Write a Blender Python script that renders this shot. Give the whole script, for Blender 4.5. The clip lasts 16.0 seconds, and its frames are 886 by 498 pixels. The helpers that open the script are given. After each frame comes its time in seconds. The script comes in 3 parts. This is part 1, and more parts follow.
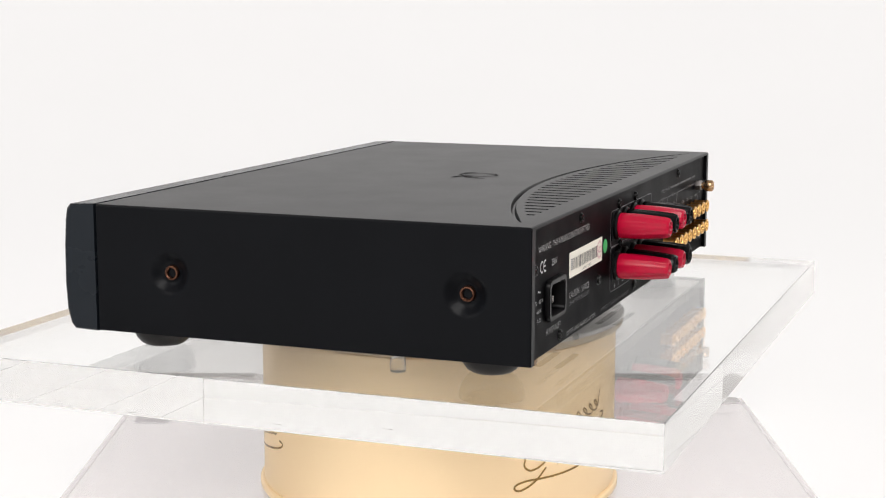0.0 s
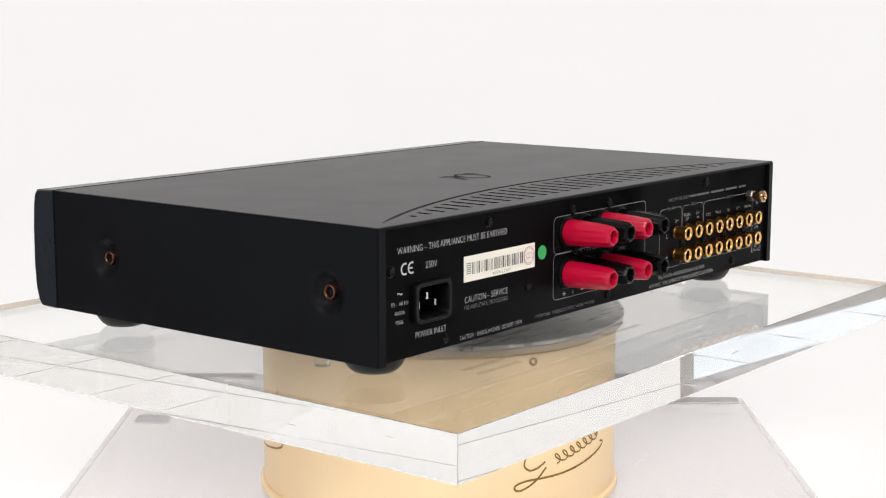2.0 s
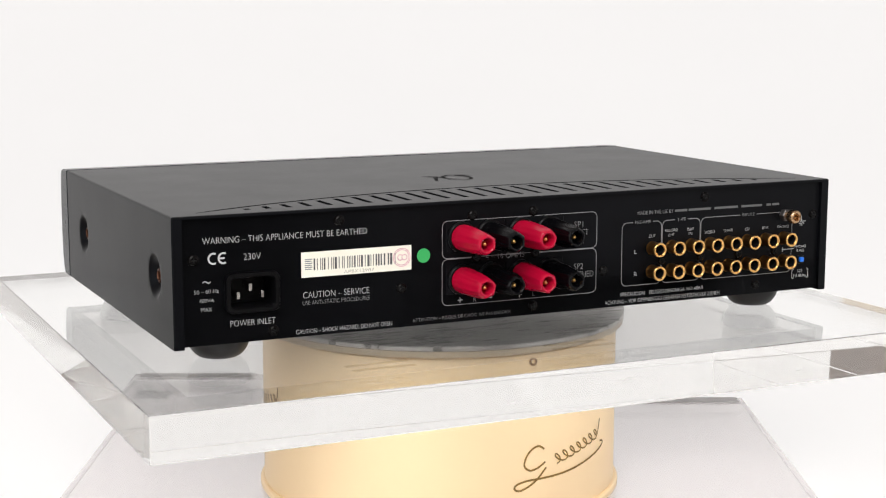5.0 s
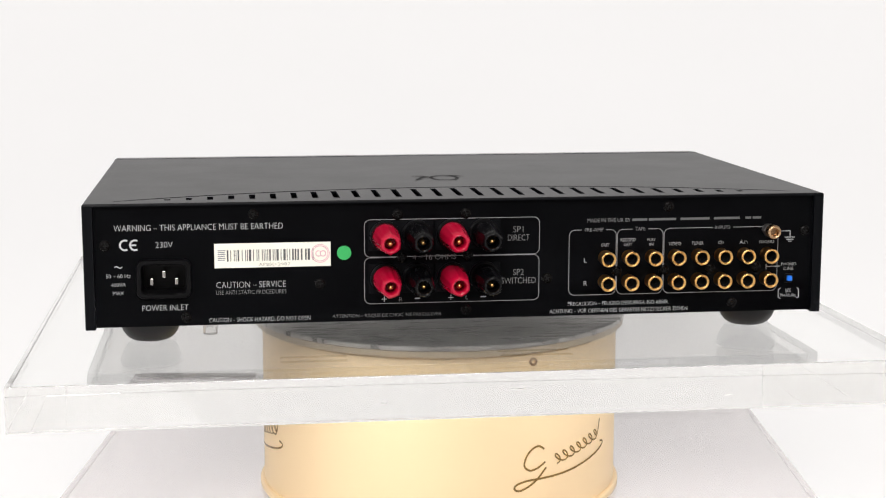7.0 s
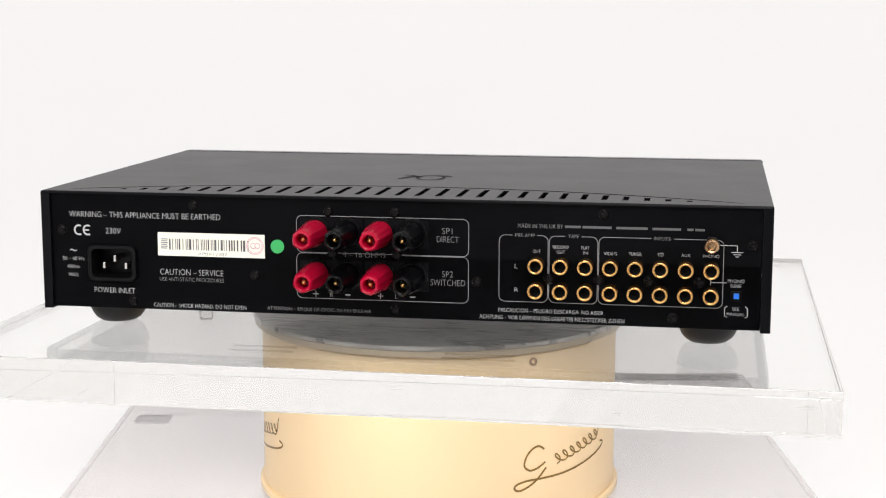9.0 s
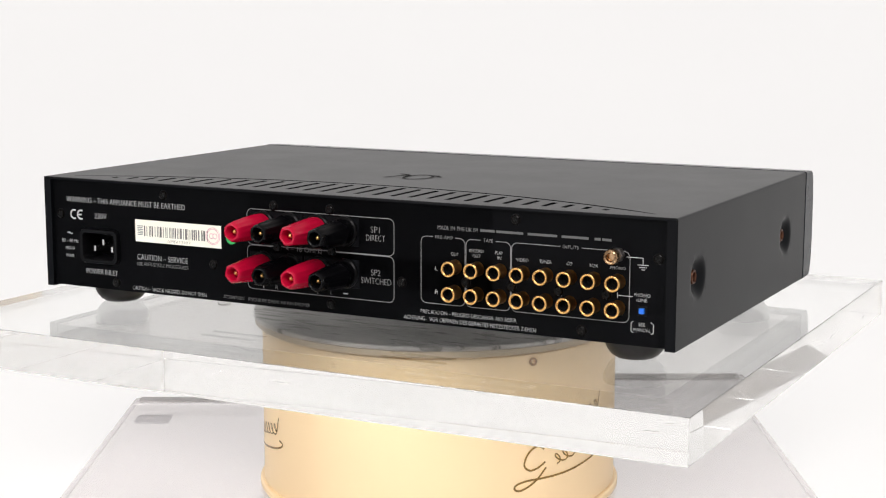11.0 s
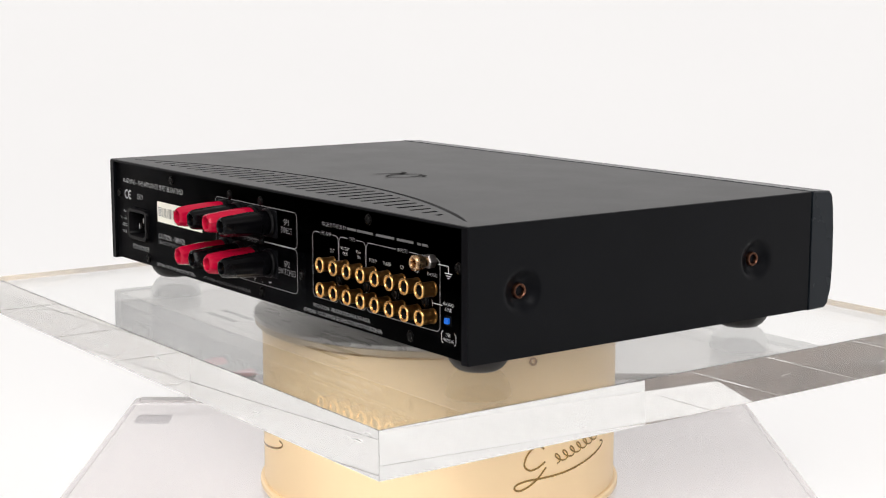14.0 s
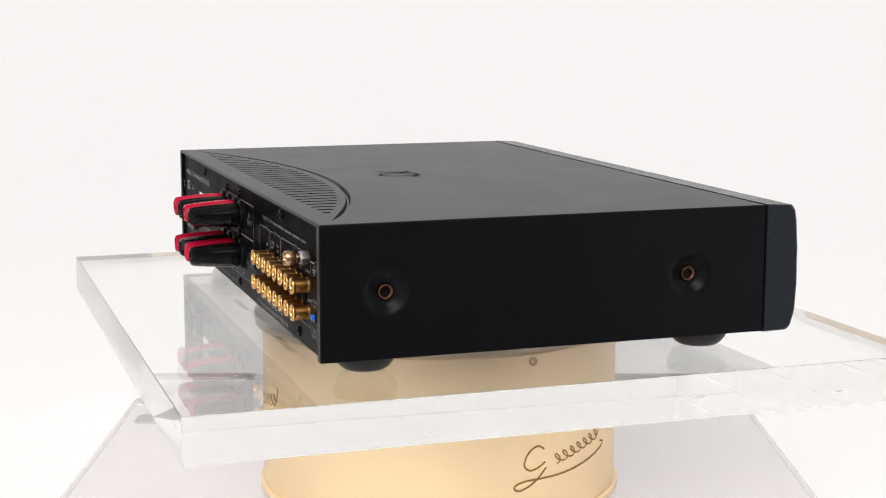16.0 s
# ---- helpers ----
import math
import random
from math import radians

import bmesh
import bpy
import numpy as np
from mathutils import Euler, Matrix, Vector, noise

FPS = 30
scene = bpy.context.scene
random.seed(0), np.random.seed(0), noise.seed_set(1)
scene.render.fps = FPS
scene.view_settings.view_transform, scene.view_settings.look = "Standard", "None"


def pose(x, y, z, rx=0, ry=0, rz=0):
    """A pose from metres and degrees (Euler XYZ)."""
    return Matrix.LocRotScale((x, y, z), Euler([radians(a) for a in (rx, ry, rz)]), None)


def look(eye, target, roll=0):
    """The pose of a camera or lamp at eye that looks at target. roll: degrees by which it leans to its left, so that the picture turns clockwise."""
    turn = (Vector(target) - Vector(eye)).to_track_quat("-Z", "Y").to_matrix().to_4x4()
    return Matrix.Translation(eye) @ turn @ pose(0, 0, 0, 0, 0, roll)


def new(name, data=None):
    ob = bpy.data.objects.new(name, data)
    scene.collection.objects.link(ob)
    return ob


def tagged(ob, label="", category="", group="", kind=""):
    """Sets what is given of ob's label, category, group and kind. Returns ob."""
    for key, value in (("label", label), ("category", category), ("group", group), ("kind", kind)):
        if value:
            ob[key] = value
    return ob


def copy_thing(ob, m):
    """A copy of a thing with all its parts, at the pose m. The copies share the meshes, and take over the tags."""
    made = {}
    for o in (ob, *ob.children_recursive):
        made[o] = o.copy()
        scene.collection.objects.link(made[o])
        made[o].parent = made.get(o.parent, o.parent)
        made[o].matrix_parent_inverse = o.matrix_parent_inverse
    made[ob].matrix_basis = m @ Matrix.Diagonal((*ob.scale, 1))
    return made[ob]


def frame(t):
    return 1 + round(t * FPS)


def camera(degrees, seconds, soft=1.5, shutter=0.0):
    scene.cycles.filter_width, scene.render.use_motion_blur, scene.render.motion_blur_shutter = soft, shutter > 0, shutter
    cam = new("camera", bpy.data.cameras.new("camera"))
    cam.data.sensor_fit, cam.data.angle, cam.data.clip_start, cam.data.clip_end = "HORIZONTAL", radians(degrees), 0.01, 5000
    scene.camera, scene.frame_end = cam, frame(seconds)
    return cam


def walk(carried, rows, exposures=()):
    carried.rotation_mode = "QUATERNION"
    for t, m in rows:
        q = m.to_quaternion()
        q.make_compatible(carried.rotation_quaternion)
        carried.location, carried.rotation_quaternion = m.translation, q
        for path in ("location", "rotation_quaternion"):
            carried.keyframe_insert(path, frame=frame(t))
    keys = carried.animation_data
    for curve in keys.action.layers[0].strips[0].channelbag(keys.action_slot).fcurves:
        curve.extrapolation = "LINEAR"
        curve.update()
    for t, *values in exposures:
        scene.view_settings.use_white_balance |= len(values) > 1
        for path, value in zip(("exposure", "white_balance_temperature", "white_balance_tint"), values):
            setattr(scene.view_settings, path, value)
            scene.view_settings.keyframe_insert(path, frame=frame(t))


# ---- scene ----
# ================= camera =================
cam = camera(31.84, 16.0, soft=1.15)
EYE = Vector((0.0, -1.0264, 0.1960))
AIM = EYE + Vector((math.sin(radians(0.144)) * math.cos(radians(8.987)),
                    math.cos(radians(0.144)) * math.cos(radians(8.987)), -math.sin(radians(8.987))))
walk(cam, [(0.0, look(EYE, AIM, 0.04)), (16.0, look(EYE, AIM, 0.04))], exposures=[(0.0, 0.0), (16.0, 0.0)])

# ================= light =================
scene.cycles.max_bounces, scene.cycles.glossy_bounces, scene.cycles.transmission_bounces = 20, 16, 20
world = bpy.data.worlds.new("studio_air")
scene.world = world
world.use_nodes = True
world.node_tree.nodes["Background"].inputs["Color"].default_value = (1.0, 0.90, 0.86, 1)
world.node_tree.nodes["Background"].inputs["Strength"].default_value = 0.34


def softbox(name, eye, target, sx, sy, watts, color):
    d = bpy.data.lights.new(name, "AREA")
    d.shape, d.size, d.size_y, d.energy, d.color = "RECTANGLE", sx, sy, watts, color
    ob = new(name, d)
    ob.matrix_world = look(eye, target)
    return ob


softbox("softbox_overhead", (0.0, 0.5, 2.3), (0.0, 0.5, 0.0), 2.6, 2.2, 4, (1.0, 0.985, 0.97))
softbox("softbox_key", (-0.05, -2.0, 1.75), (0.0, 0.0, 0.0), 1.6, 1.3, 55, (1.0, 0.98, 0.96))
softbox("softbox_side", (-1.9, -1.3, 1.3), (0.3, -0.1, 0.0), 0.9, 0.9, 8, (1.0, 0.985, 0.97))


# ================= materials =================
def material(name, color, rough=0.5, metal=0.0, spec=0.5, bump=0.0, scale=400.0, vary=0.0, vary_scale=25.0,
             rough_vary=0.0, stretch=(1, 1, 1), coat=0.0):
    m = bpy.data.materials.new(name)
    m.use_nodes = True
    nt = m.node_tree
    b = nt.nodes["Principled BSDF"]
    b.inputs["Base Color"].default_value = (*color, 1)
    b.inputs["Roughness"].default_value = rough
    b.inputs["Metallic"].default_value = metal
    b.inputs["Specular IOR Level"].default_value = spec
    b.inputs["Coat Weight"].default_value = coat
    tc = nt.nodes.new("ShaderNodeTexCoord")
    mp = nt.nodes.new("ShaderNodeMapping")
    mp.inputs["Scale"].default_value = stretch
    nt.links.new(tc.outputs["Object"], mp.inputs["Vector"])
    if bump:
        n = nt.nodes.new("ShaderNodeTexNoise")
        n.inputs["Scale"].default_value, n.inputs["Detail"].default_value = scale, 4
        nt.links.new(mp.outputs["Vector"], n.inputs["Vector"])
        bp = nt.nodes.new("ShaderNodeBump")
        bp.inputs["Strength"].default_value, bp.inputs["Distance"].default_value = bump, 0.0004
        nt.links.new(n.outputs["Fac"], bp.inputs["Height"])
        nt.links.new(bp.outputs["Normal"], b.inputs["Normal"])
    if vary or rough_vary:
        n = nt.nodes.new("ShaderNodeTexNoise")
        n.inputs["Scale"].default_value, n.inputs["Detail"].default_value = vary_scale, 5
        nt.links.new(mp.outputs["Vector"], n.inputs["Vector"])
        if vary:
            r = nt.nodes.new("ShaderNodeValToRGB")
            r.color_ramp.elements[0].position, r.color_ramp.elements[1].position = 0.3, 0.7
            r.color_ramp.elements[0].color = (*[c * (1 - vary) for c in color], 1)
            r.color_ramp.elements[1].color = (*[min(1, c * (1 + vary)) for c in color], 1)
            nt.links.new(n.outputs["Fac"], r.inputs["Fac"])
            nt.links.new(r.outputs["Color"], b.inputs["Base Color"])
        if rough_vary:
            q = nt.nodes.new("ShaderNodeMapRange")
            q.inputs["From Min"].default_value, q.inputs["From Max"].default_value = 0.3, 0.7
            q.inputs["To Min"].default_value, q.inputs["To Max"].default_value = rough - rough_vary, rough + rough_vary
            nt.links.new(n.outputs["Fac"], q.inputs["Value"])
            nt.links.new(q.outputs["Result"], b.inputs["Roughness"])
    return m


def acrylic(name, color, rough):
    m = material(name, color, rough)
    b = m.node_tree.nodes["Principled BSDF"]
    b.inputs["Transmission Weight"].default_value = 1.0
    b.inputs["IOR"].default_value = 1.49
    return m


M_COVER = material("black_textured_paint", (0.0036, 0.0040, 0.0052), 0.32, spec=0.08, bump=0.05, scale=1500, vary=0.10, vary_scale=30, rough_vary=0.012)
M_PANEL = material("black_satin_paint", (0.0040, 0.0043, 0.0054), 0.45, spec=0.07, bump=0.06, scale=1600, vary=0.15, vary_scale=40, rough_vary=0.05)
M_FASCIA = material("black_anodised_metal", (0.010, 0.013, 0.017), 0.26, spec=0.16, bump=0.02, scale=1200, rough_vary=0.04, vary_scale=30)
M_RUBBER = material("black_rubber", (0.007, 0.0065, 0.0065), 0.45, spec=0.3, bump=0.1, scale=700, vary=0.2)
M_RED = material("red_plastic", (0.43, 0.003, 0.030), 0.22, spec=0.3, bump=0.03, scale=500, vary=0.06, rough_vary=0.05)
M_BLACKP = material("black_plastic", (0.0025, 0.0025, 0.0030), 0.33, spec=0.14, bump=0.03, scale=500, rough_vary=0.06)
M_GRIP = material("glossy_black_plastic", (0.0016, 0.0016, 0.0022), 0.25, spec=0.16, rough_vary=0.05)
# near-black for black parts, and for shade drawn in openings
M_DARK = material("black_and_shade", (0.004, 0.004, 0.004), 0.7, spec=0.2)
M_SCREW = material("black_screw_steel", (0.0025, 0.0022, 0.0022), 0.25, spec=0.12, rough_vary=0.08)
M_COPPER = material("bronzed_screw_steel", (0.13, 0.06, 0.038), 0.36, metal=1.0, rough_vary=0.08, vary=0.25, vary_scale=300)
M_GOLD = material("gold_plating", (0.82, 0.48, 0.17), 0.30, metal=1.0, rough_vary=0.05, vary=0.08, vary_scale=200)
# darker copy of the gold plating, the tube's shade put into its colour
M_TUBE = material("shaded_gold_plating", (0.37, 0.18, 0.052), 0.32, metal=1.0, rough_vary=0.06, vary=0.1, vary_scale=200)
M_BRASS = material("tarnished_brass", (0.46, 0.30, 0.17), 0.26, metal=1.0, rough_vary=0.08, vary=0.2, vary_scale=300)
M_STEEL = material("nickel_plating", (0.62, 0.60, 0.58), 0.22, metal=1.0, rough_vary=0.06)
M_NUT = material("dull_steel", (0.30, 0.28, 0.27), 0.42, metal=1.0, rough_vary=0.06)
M_INK = material("white_screen_ink", (0.57, 0.58, 0.59), 0.6)
M_DIMINK = material("grey_screen_ink", (0.27, 0.27, 0.28), 0.6)
M_FAINT = material("faint_screen_ink", (0.11, 0.11, 0.112), 0.6)
M_PAPER = material("label_paper", (0.90, 0.87, 0.77), 0.6, vary=0.03, vary_scale=60)
M_BAR = material("printed_grey_black", (0.10, 0.10, 0.10), 0.6, vary=0.3, vary_scale=300)
M_STAMP = material("pink_stamp_ink", (0.72, 0.42, 0.48), 0.6, vary=0.2, vary_scale=300)
M_ZINC = material("bare_zinc_sheet", (0.42, 0.41, 0.40), 0.38, metal=0.8, vary=0.12, vary_scale=25, rough_vary=0.08)
M_GREEN = material("green_sticker_paper", (0.035, 0.42, 0.11), 0.55, vary=0.05)
M_BLUE = material("blue_plastic", (0.01, 0.16, 0.75), 0.3, vary=0.05)
M_ACRYL = acrylic("clear_acrylic", (0.985, 0.99, 0.982), 0.0)
# greyer and milkier than the top plate's acrylic
M_ACRYL_LOW = acrylic("clear_acrylic_greyed", (0.86, 0.835, 0.835), 0.03)
M_PLATTER = material("scuffed_cast_aluminium", (0.40, 0.39, 0.38), 0.32, metal=0.9, bump=1.0, scale=28, vary=0.45, vary_scale=35, rough_vary=0.12, stretch=(1, 5, 1))
M_DRUM = material("satin_champagne_gold", (0.92, 0.705, 0.43), 0.42, metal=0.45, bump=0.02, scale=300)
M_RIM = material("dull_champagne_metal", (0.48, 0.39, 0.27), 0.38, metal=0.6, rough_vary=0.05)
M_SCUFF = material("grey_scuff", (0.50, 0.50, 0.49), 0.8, vary=0.2, vary_scale=400)
M_EMBLEM = material("polished_bronze", (0.33, 0.20, 0.06), 0.25, metal=0.9, vary=0.2, vary_scale=90)
M_WHITE = material("glowing_matt_white_paper", (0.43, 0.426, 0.423), 0.8, spec=0.1, bump=0.03, scale=200, vary=0.012, vary_scale=2.5)
b = M_WHITE.node_tree.nodes["Principled BSDF"]        # even glow added to the sweep's paper, no lamp behind it
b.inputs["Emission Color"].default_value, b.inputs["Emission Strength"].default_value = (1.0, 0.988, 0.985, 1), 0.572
M_EDGE = acrylic("polished_acrylic_edge", (0.998, 0.997, 0.985), 0.0)



def milky(mat, share, color, matt=0.5):
    """Adds a share of milky scatter to a clear material."""
    nt = mat.node_tree
    out, bs = nt.nodes["Material Output"], nt.nodes["Principled BSDF"]
    tl, df = nt.nodes.new("ShaderNodeBsdfTranslucent"), nt.nodes.new("ShaderNodeBsdfDiffuse")
    for k in (tl, df):
        k.inputs["Color"].default_value = (*color, 1)
    a, b2 = nt.nodes.new("ShaderNodeMixShader"), nt.nodes.new("ShaderNodeMixShader")
    a.inputs["Fac"].default_value, b2.inputs["Fac"].default_value = matt, share
    nt.links.new(tl.outputs[0], a.inputs[1]), nt.links.new(df.outputs[0], a.inputs[2])
    nt.links.new(bs.outputs[0], b2.inputs[1]), nt.links.new(a.outputs[0], b2.inputs[2])
    nt.links.new(b2.outputs[0], out.inputs["Surface"])


milky(M_EDGE, 0.06, (0.99, 0.98, 0.92), 0.2)
milky(M_ACRYL, 0.010, (0.95, 0.95, 0.95))
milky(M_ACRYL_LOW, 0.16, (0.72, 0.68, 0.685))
M_FLOORING = material("pale_grout_screed", (0.50, 0.47, 0.44), 0.7, spec=0.3, bump=0.2, scale=40, vary=0.2, vary_scale=2.0)
M_PLINTH = material("white_board", (0.72, 0.71, 0.70), 0.6, vary=0.03, vary_scale=5)
M_TILE = material("brown_stone_tile", (0.36, 0.285, 0.25), 0.16, spec=0.5, bump=0.12, scale=30, vary=0.22, vary_scale=6.0, rough_vary=0.08)
M_DAYLIGHT = material("overcast_daylight", (0.5, 0.55, 0.6), 0.9)
b = M_DAYLIGHT.node_tree.nodes["Principled BSDF"]
b.inputs["Emission Color"].default_value, b.inputs["Emission Strength"].default_value = (0.86, 0.93, 1.0, 1), 0.9
M_EDGE_LINE = material("pale_grey_edge_line", (0.52, 0.51, 0.51), 0.7, vary=0.08, vary_scale=60)
M_PAD = material("grey_felt", (0.30, 0.30, 0.31), 0.9, bump=0.3, scale=900, vary=0.15)


# ================= mesh helpers =================
def part(name, bm, mat, parent=None, label="", orient=True):
    if orient:
        bmesh.ops.recalc_face_normals(bm, faces=bm.faces[:])
    me = bpy.data.meshes.new(name)
    bm.to_mesh(me)
    bm.free()
    for m in (mat if isinstance(mat, (list, tuple)) else [mat]):
        me.materials.append(m)
    ob = new(name, me)
    ob.parent = parent
    if label:
        tagged(ob, label)
    return ob


def again(ob, m):
    """Another part on the same mesh, under the same thing."""
    o = copy_thing(ob, m)
    return o


def smooth(ob, degrees=35):
    me = ob.data
    me.polygons.foreach_set("use_smooth", [True] * len(me.polygons))
    me.set_sharp_from_angle(angle=radians(degrees))
    return ob


def block(lo, hi, bevel=0.0, seg=2):
    bm = bmesh.new()
    c = [(a + b) / 2 for a, b in zip(lo, hi)]
    s = [b - a for a, b in zip(lo, hi)]
    bmesh.ops.create_cube(bm, size=1, matrix=Matrix.Translation(c) @ Matrix.Diagonal((*s, 1)))
    if bevel:
        bmesh.ops.bevel(bm, geom=bm.edges[:], offset=bevel, segments=seg, profile=0.5, affect="EDGES")
    return bm


def lathe(profile, n=32, m=None, close=True):
    """Rows of (radius, height) turned about z."""
    bm = bmesh.new()
    rings = []
    for r, z in profile:
        if r < 1e-7:
            rings.append([bm.verts.new((0, 0, z))])
        else:
            rings.append([bm.verts.new((r * math.cos(2 * math.pi * i / n), r * math.sin(2 * math.pi * i / n), z)) for i in range(n)])
    for a, b in zip(rings, rings[1:]):
        for i in range(n):
            j = (i + 1) % n
            if len(a) == 1 and len(b) > 1:
                bm.faces.new((a[0], b[j], b[i]))
            elif len(b) == 1 and len(a) > 1:
                bm.faces.new((a[i], a[j], b[0]))
            elif len(a) > 1:
                bm.faces.new((a[i], a[j], b[j], b[i]))
    if m is not None:
        bmesh.ops.transform(bm, matrix=m, verts=bm.verts[:])
    return bm


def ribbon(bm, pts, width, place, thick=0.0):
    """A flat band along 2D points; place() takes it into space."""
    n = len(pts)
    left, right = [], []
    for i, p in enumerate(pts):
        a, b = pts[max(i - 1, 0)], pts[min(i + 1, n - 1)]
        d = Vector((b[0] - a[0], b[1] - a[1]))
        d = d.normalized() if d.length else Vector((1, 0))
        w = width[i] if isinstance(width, list) else width
        q = Vector((-d.y, d.x)) * w / 2
        left.append(bm.verts.new(place(p[0] + q.x, p[1] + q.y)))
        right.append(bm.verts.new(place(p[0] - q.x, p[1] - q.y)))
    for i in range(n - 1):
        bm.faces.new((right[i], right[i + 1], left[i + 1], left[i]))
    return bm


def arc_points(cx, cz, r, a0, a1, n=6):
    return [(cx + r * math.cos(radians(a0 + (a1 - a0) * i / n)), cz + r * math.sin(radians(a0 + (a1 - a0) * i / n))) for i in range(n + 1)]


# ================= backdrop =================
def build_backdrop():
    """A curved cyclorama: a round table front and a sweep that rises all round behind."""
    bm = bmesh.new()
    prof = [(0.42, FLOOR), (0.9, FLOOR), (1.6, FLOOR)]
    for i in range(1, 11):
        a = radians(90 * i / 10)
        prof.append((1.6 + 1.4 * math.sin(a), FLOOR + 1.4 - 1.4 * math.cos(a)))
    prof += [(3.0, 1.8), (3.0, 2.4)]
    n = 60
    mid = bm.verts.new((0, 0, FLOOR))
    at = lambda k, r, z: bm.verts.new((r * math.sin(2 * math.pi * k / n), r * math.cos(2 * math.pi * k / n), z))
    rim = [at(k, 0.42, FLOOR) for k in range(n)]
    for k in range(n):
        bm.faces.new((mid, rim[(k + 1) % n], rim[k]))
    # arms out of view are added so the acrylic edges see white
    for span in (range(-10, 24), range(31, 41)):
        cols = [[rim[k % n]] + [at(k, r, z) for r, z in prof[1:]] for k in span]
        for a, b in zip(cols, cols[1:]):
            for q in range(len(prof) - 1):
                bm.faces.new((a[q], a[q + 1], b[q + 1], b[q]))
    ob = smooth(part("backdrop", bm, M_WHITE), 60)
    return tagged(ob, "seamless matt white studio sweep behind the stand, with an added even glow", "backdrop", kind="structure")


def tile_grid(parent, name, mat, u0, nu, v0, nv, size, gap, place, skip=lambda u, v: False):
    """Square tiles on one mesh, each an object under its floor or wall; place(u, v) gives the pose."""
    h = (size - gap) / 2
    first = None
    for i in range(nu):
        for j in range(nv):
            u, v = u0 + size * (i + 0.5), v0 + size * (j + 0.5)
            if skip(u, v):
                continue
            if first is None:
                first = part(name, block((-h, -h, 0.0), (h, h, 0.008), 0.002, 1), mat, parent)
                ob = first
            else:
                ob = bpy.data.objects.new(name, first.data)
                scene.collection.objects.link(ob)
                ob.parent = parent
            ob.matrix_basis = place(u, v)


def build_room():
    """Studio floor, the tiled side wall with its window, and the plinth that carries the stand."""
    x, y0, y1, z0, t = 6.0, -6.0, 6.0, -1.05, 0.12
    floor = tagged(part("floor", block((-x - t, y0 - t, z0 - t), (x + t, y1 + t, z0)), M_FLOORING),
                   "pale grouted studio floor with brown stone tiles", "floor", kind="structure")
    bm = lathe([(0, z0), (0.40, z0), (0.41, z0 + 0.01), (0.41, FLOOR - 0.006), (0.405, FLOOR - 0.002), (0, FLOOR - 0.002)], 48)
    tagged(smooth(part("plinth", bm, M_PLINTH)), "round white board plinth under the white sweep", "plinth")
    # side wall at the left of the sweep, with a window towards the camera's end
    xw, wy0, wy1, wz0, wz1, top = -4.8, -3.05, -0.25, -1.00, 1.75, 2.55
    bm = bmesh.new()
    for lo, hi in (((xw - t, wy1, z0), (xw, y1, top)), ((xw - t, y0, z0), (xw, wy0, top)),
                   ((xw - t, wy0, z0), (xw, wy1, wz0)), ((xw - t, wy0, wz1), (xw, wy1, top))):
        c = [(p + q) / 2 for p, q in zip(lo, hi)]
        bmesh.ops.create_cube(bm, size=1, matrix=Matrix.Translation(c) @ Matrix.Diagonal((*[q - p for p, q in zip(lo, hi)], 1)))
    wall = tagged(part("wall_west", bm, M_PLINTH), "white side wall faced with brown stone tiles", "wall", kind="structure")
    size = 0.40
    tile_grid(floor, "tile", M_TILE, xw + 0.02, 7, -3.0, 16, size, 0.012, lambda u, v: pose(u, v, z0 + 0.001))
    tile_grid(wall, "tile", M_TILE, -0.25, 7, z0 + 0.02, 9, size, 0.012, lambda u, v: pose(xw + 0.001, u, v, 0, 90, 0))
    win = tagged(new("window_1"), "white framed daylight window in the side wall", "window", kind="structure")
    win.location = (xw - t / 2, 0, 0)
    my, mz = (wy0 + wy1) / 2, (wz0 + wz1) / 2
    for lo, hi in (((-0.03, wy0, wz0), (0.03, wy0 + 0.06, wz1)), ((-0.03, wy1 - 0.06, wz0), (0.03, wy1, wz1)), ((-0.03, my - 0.03, wz0), (0.03, my + 0.03, wz1)),
                   ((-0.028, wy0 + 0.06, wz0), (0.028, wy1 - 0.06, wz0 + 0.06)), ((-0.028, wy0 + 0.06, wz1 - 0.06), (0.028, wy1 - 0.06, wz1)), ((-0.026, wy0 + 0.06, mz - 0.02), (0.026, wy1 - 0.06, mz + 0.02))):
        part("window_frame", block(lo, hi, 0.004), M_PLINTH, win)
    day = part("backdrop", block((xw - 0.72, wy0 - 1.0, wz0 - 0.8), (xw - 0.70, wy1 + 1.0, wz1 + 0.8)), M_DAYLIGHT)
    tagged(day, "plain pale blue-white daylight outside the window", "backdrop", kind="structure")


FLOOR = -0.150
build_backdrop()
build_room()


# ================= stand =================
def build_plate(name, lo, hi, mat, label):
    bm = block(lo, hi, 0.0004, 2)
    ob = part(name, bm, [mat, M_EDGE])
    for f in ob.data.polygons:
        f.material_index = 0 if abs(f.normal.z) > 0.5 else 1
    ob.visible_shadow = False
    return tagged(ob, label, "acrylic plate")


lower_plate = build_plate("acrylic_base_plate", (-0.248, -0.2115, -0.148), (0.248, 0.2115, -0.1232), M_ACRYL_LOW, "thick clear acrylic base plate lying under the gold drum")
upper_plate = build_plate("acrylic_top_plate", (-0.2550, -0.2140, -0.025), (0.2485, 0.2115, 0.0), M_ACRYL, "thick clear acrylic top plate carrying the amplifier")


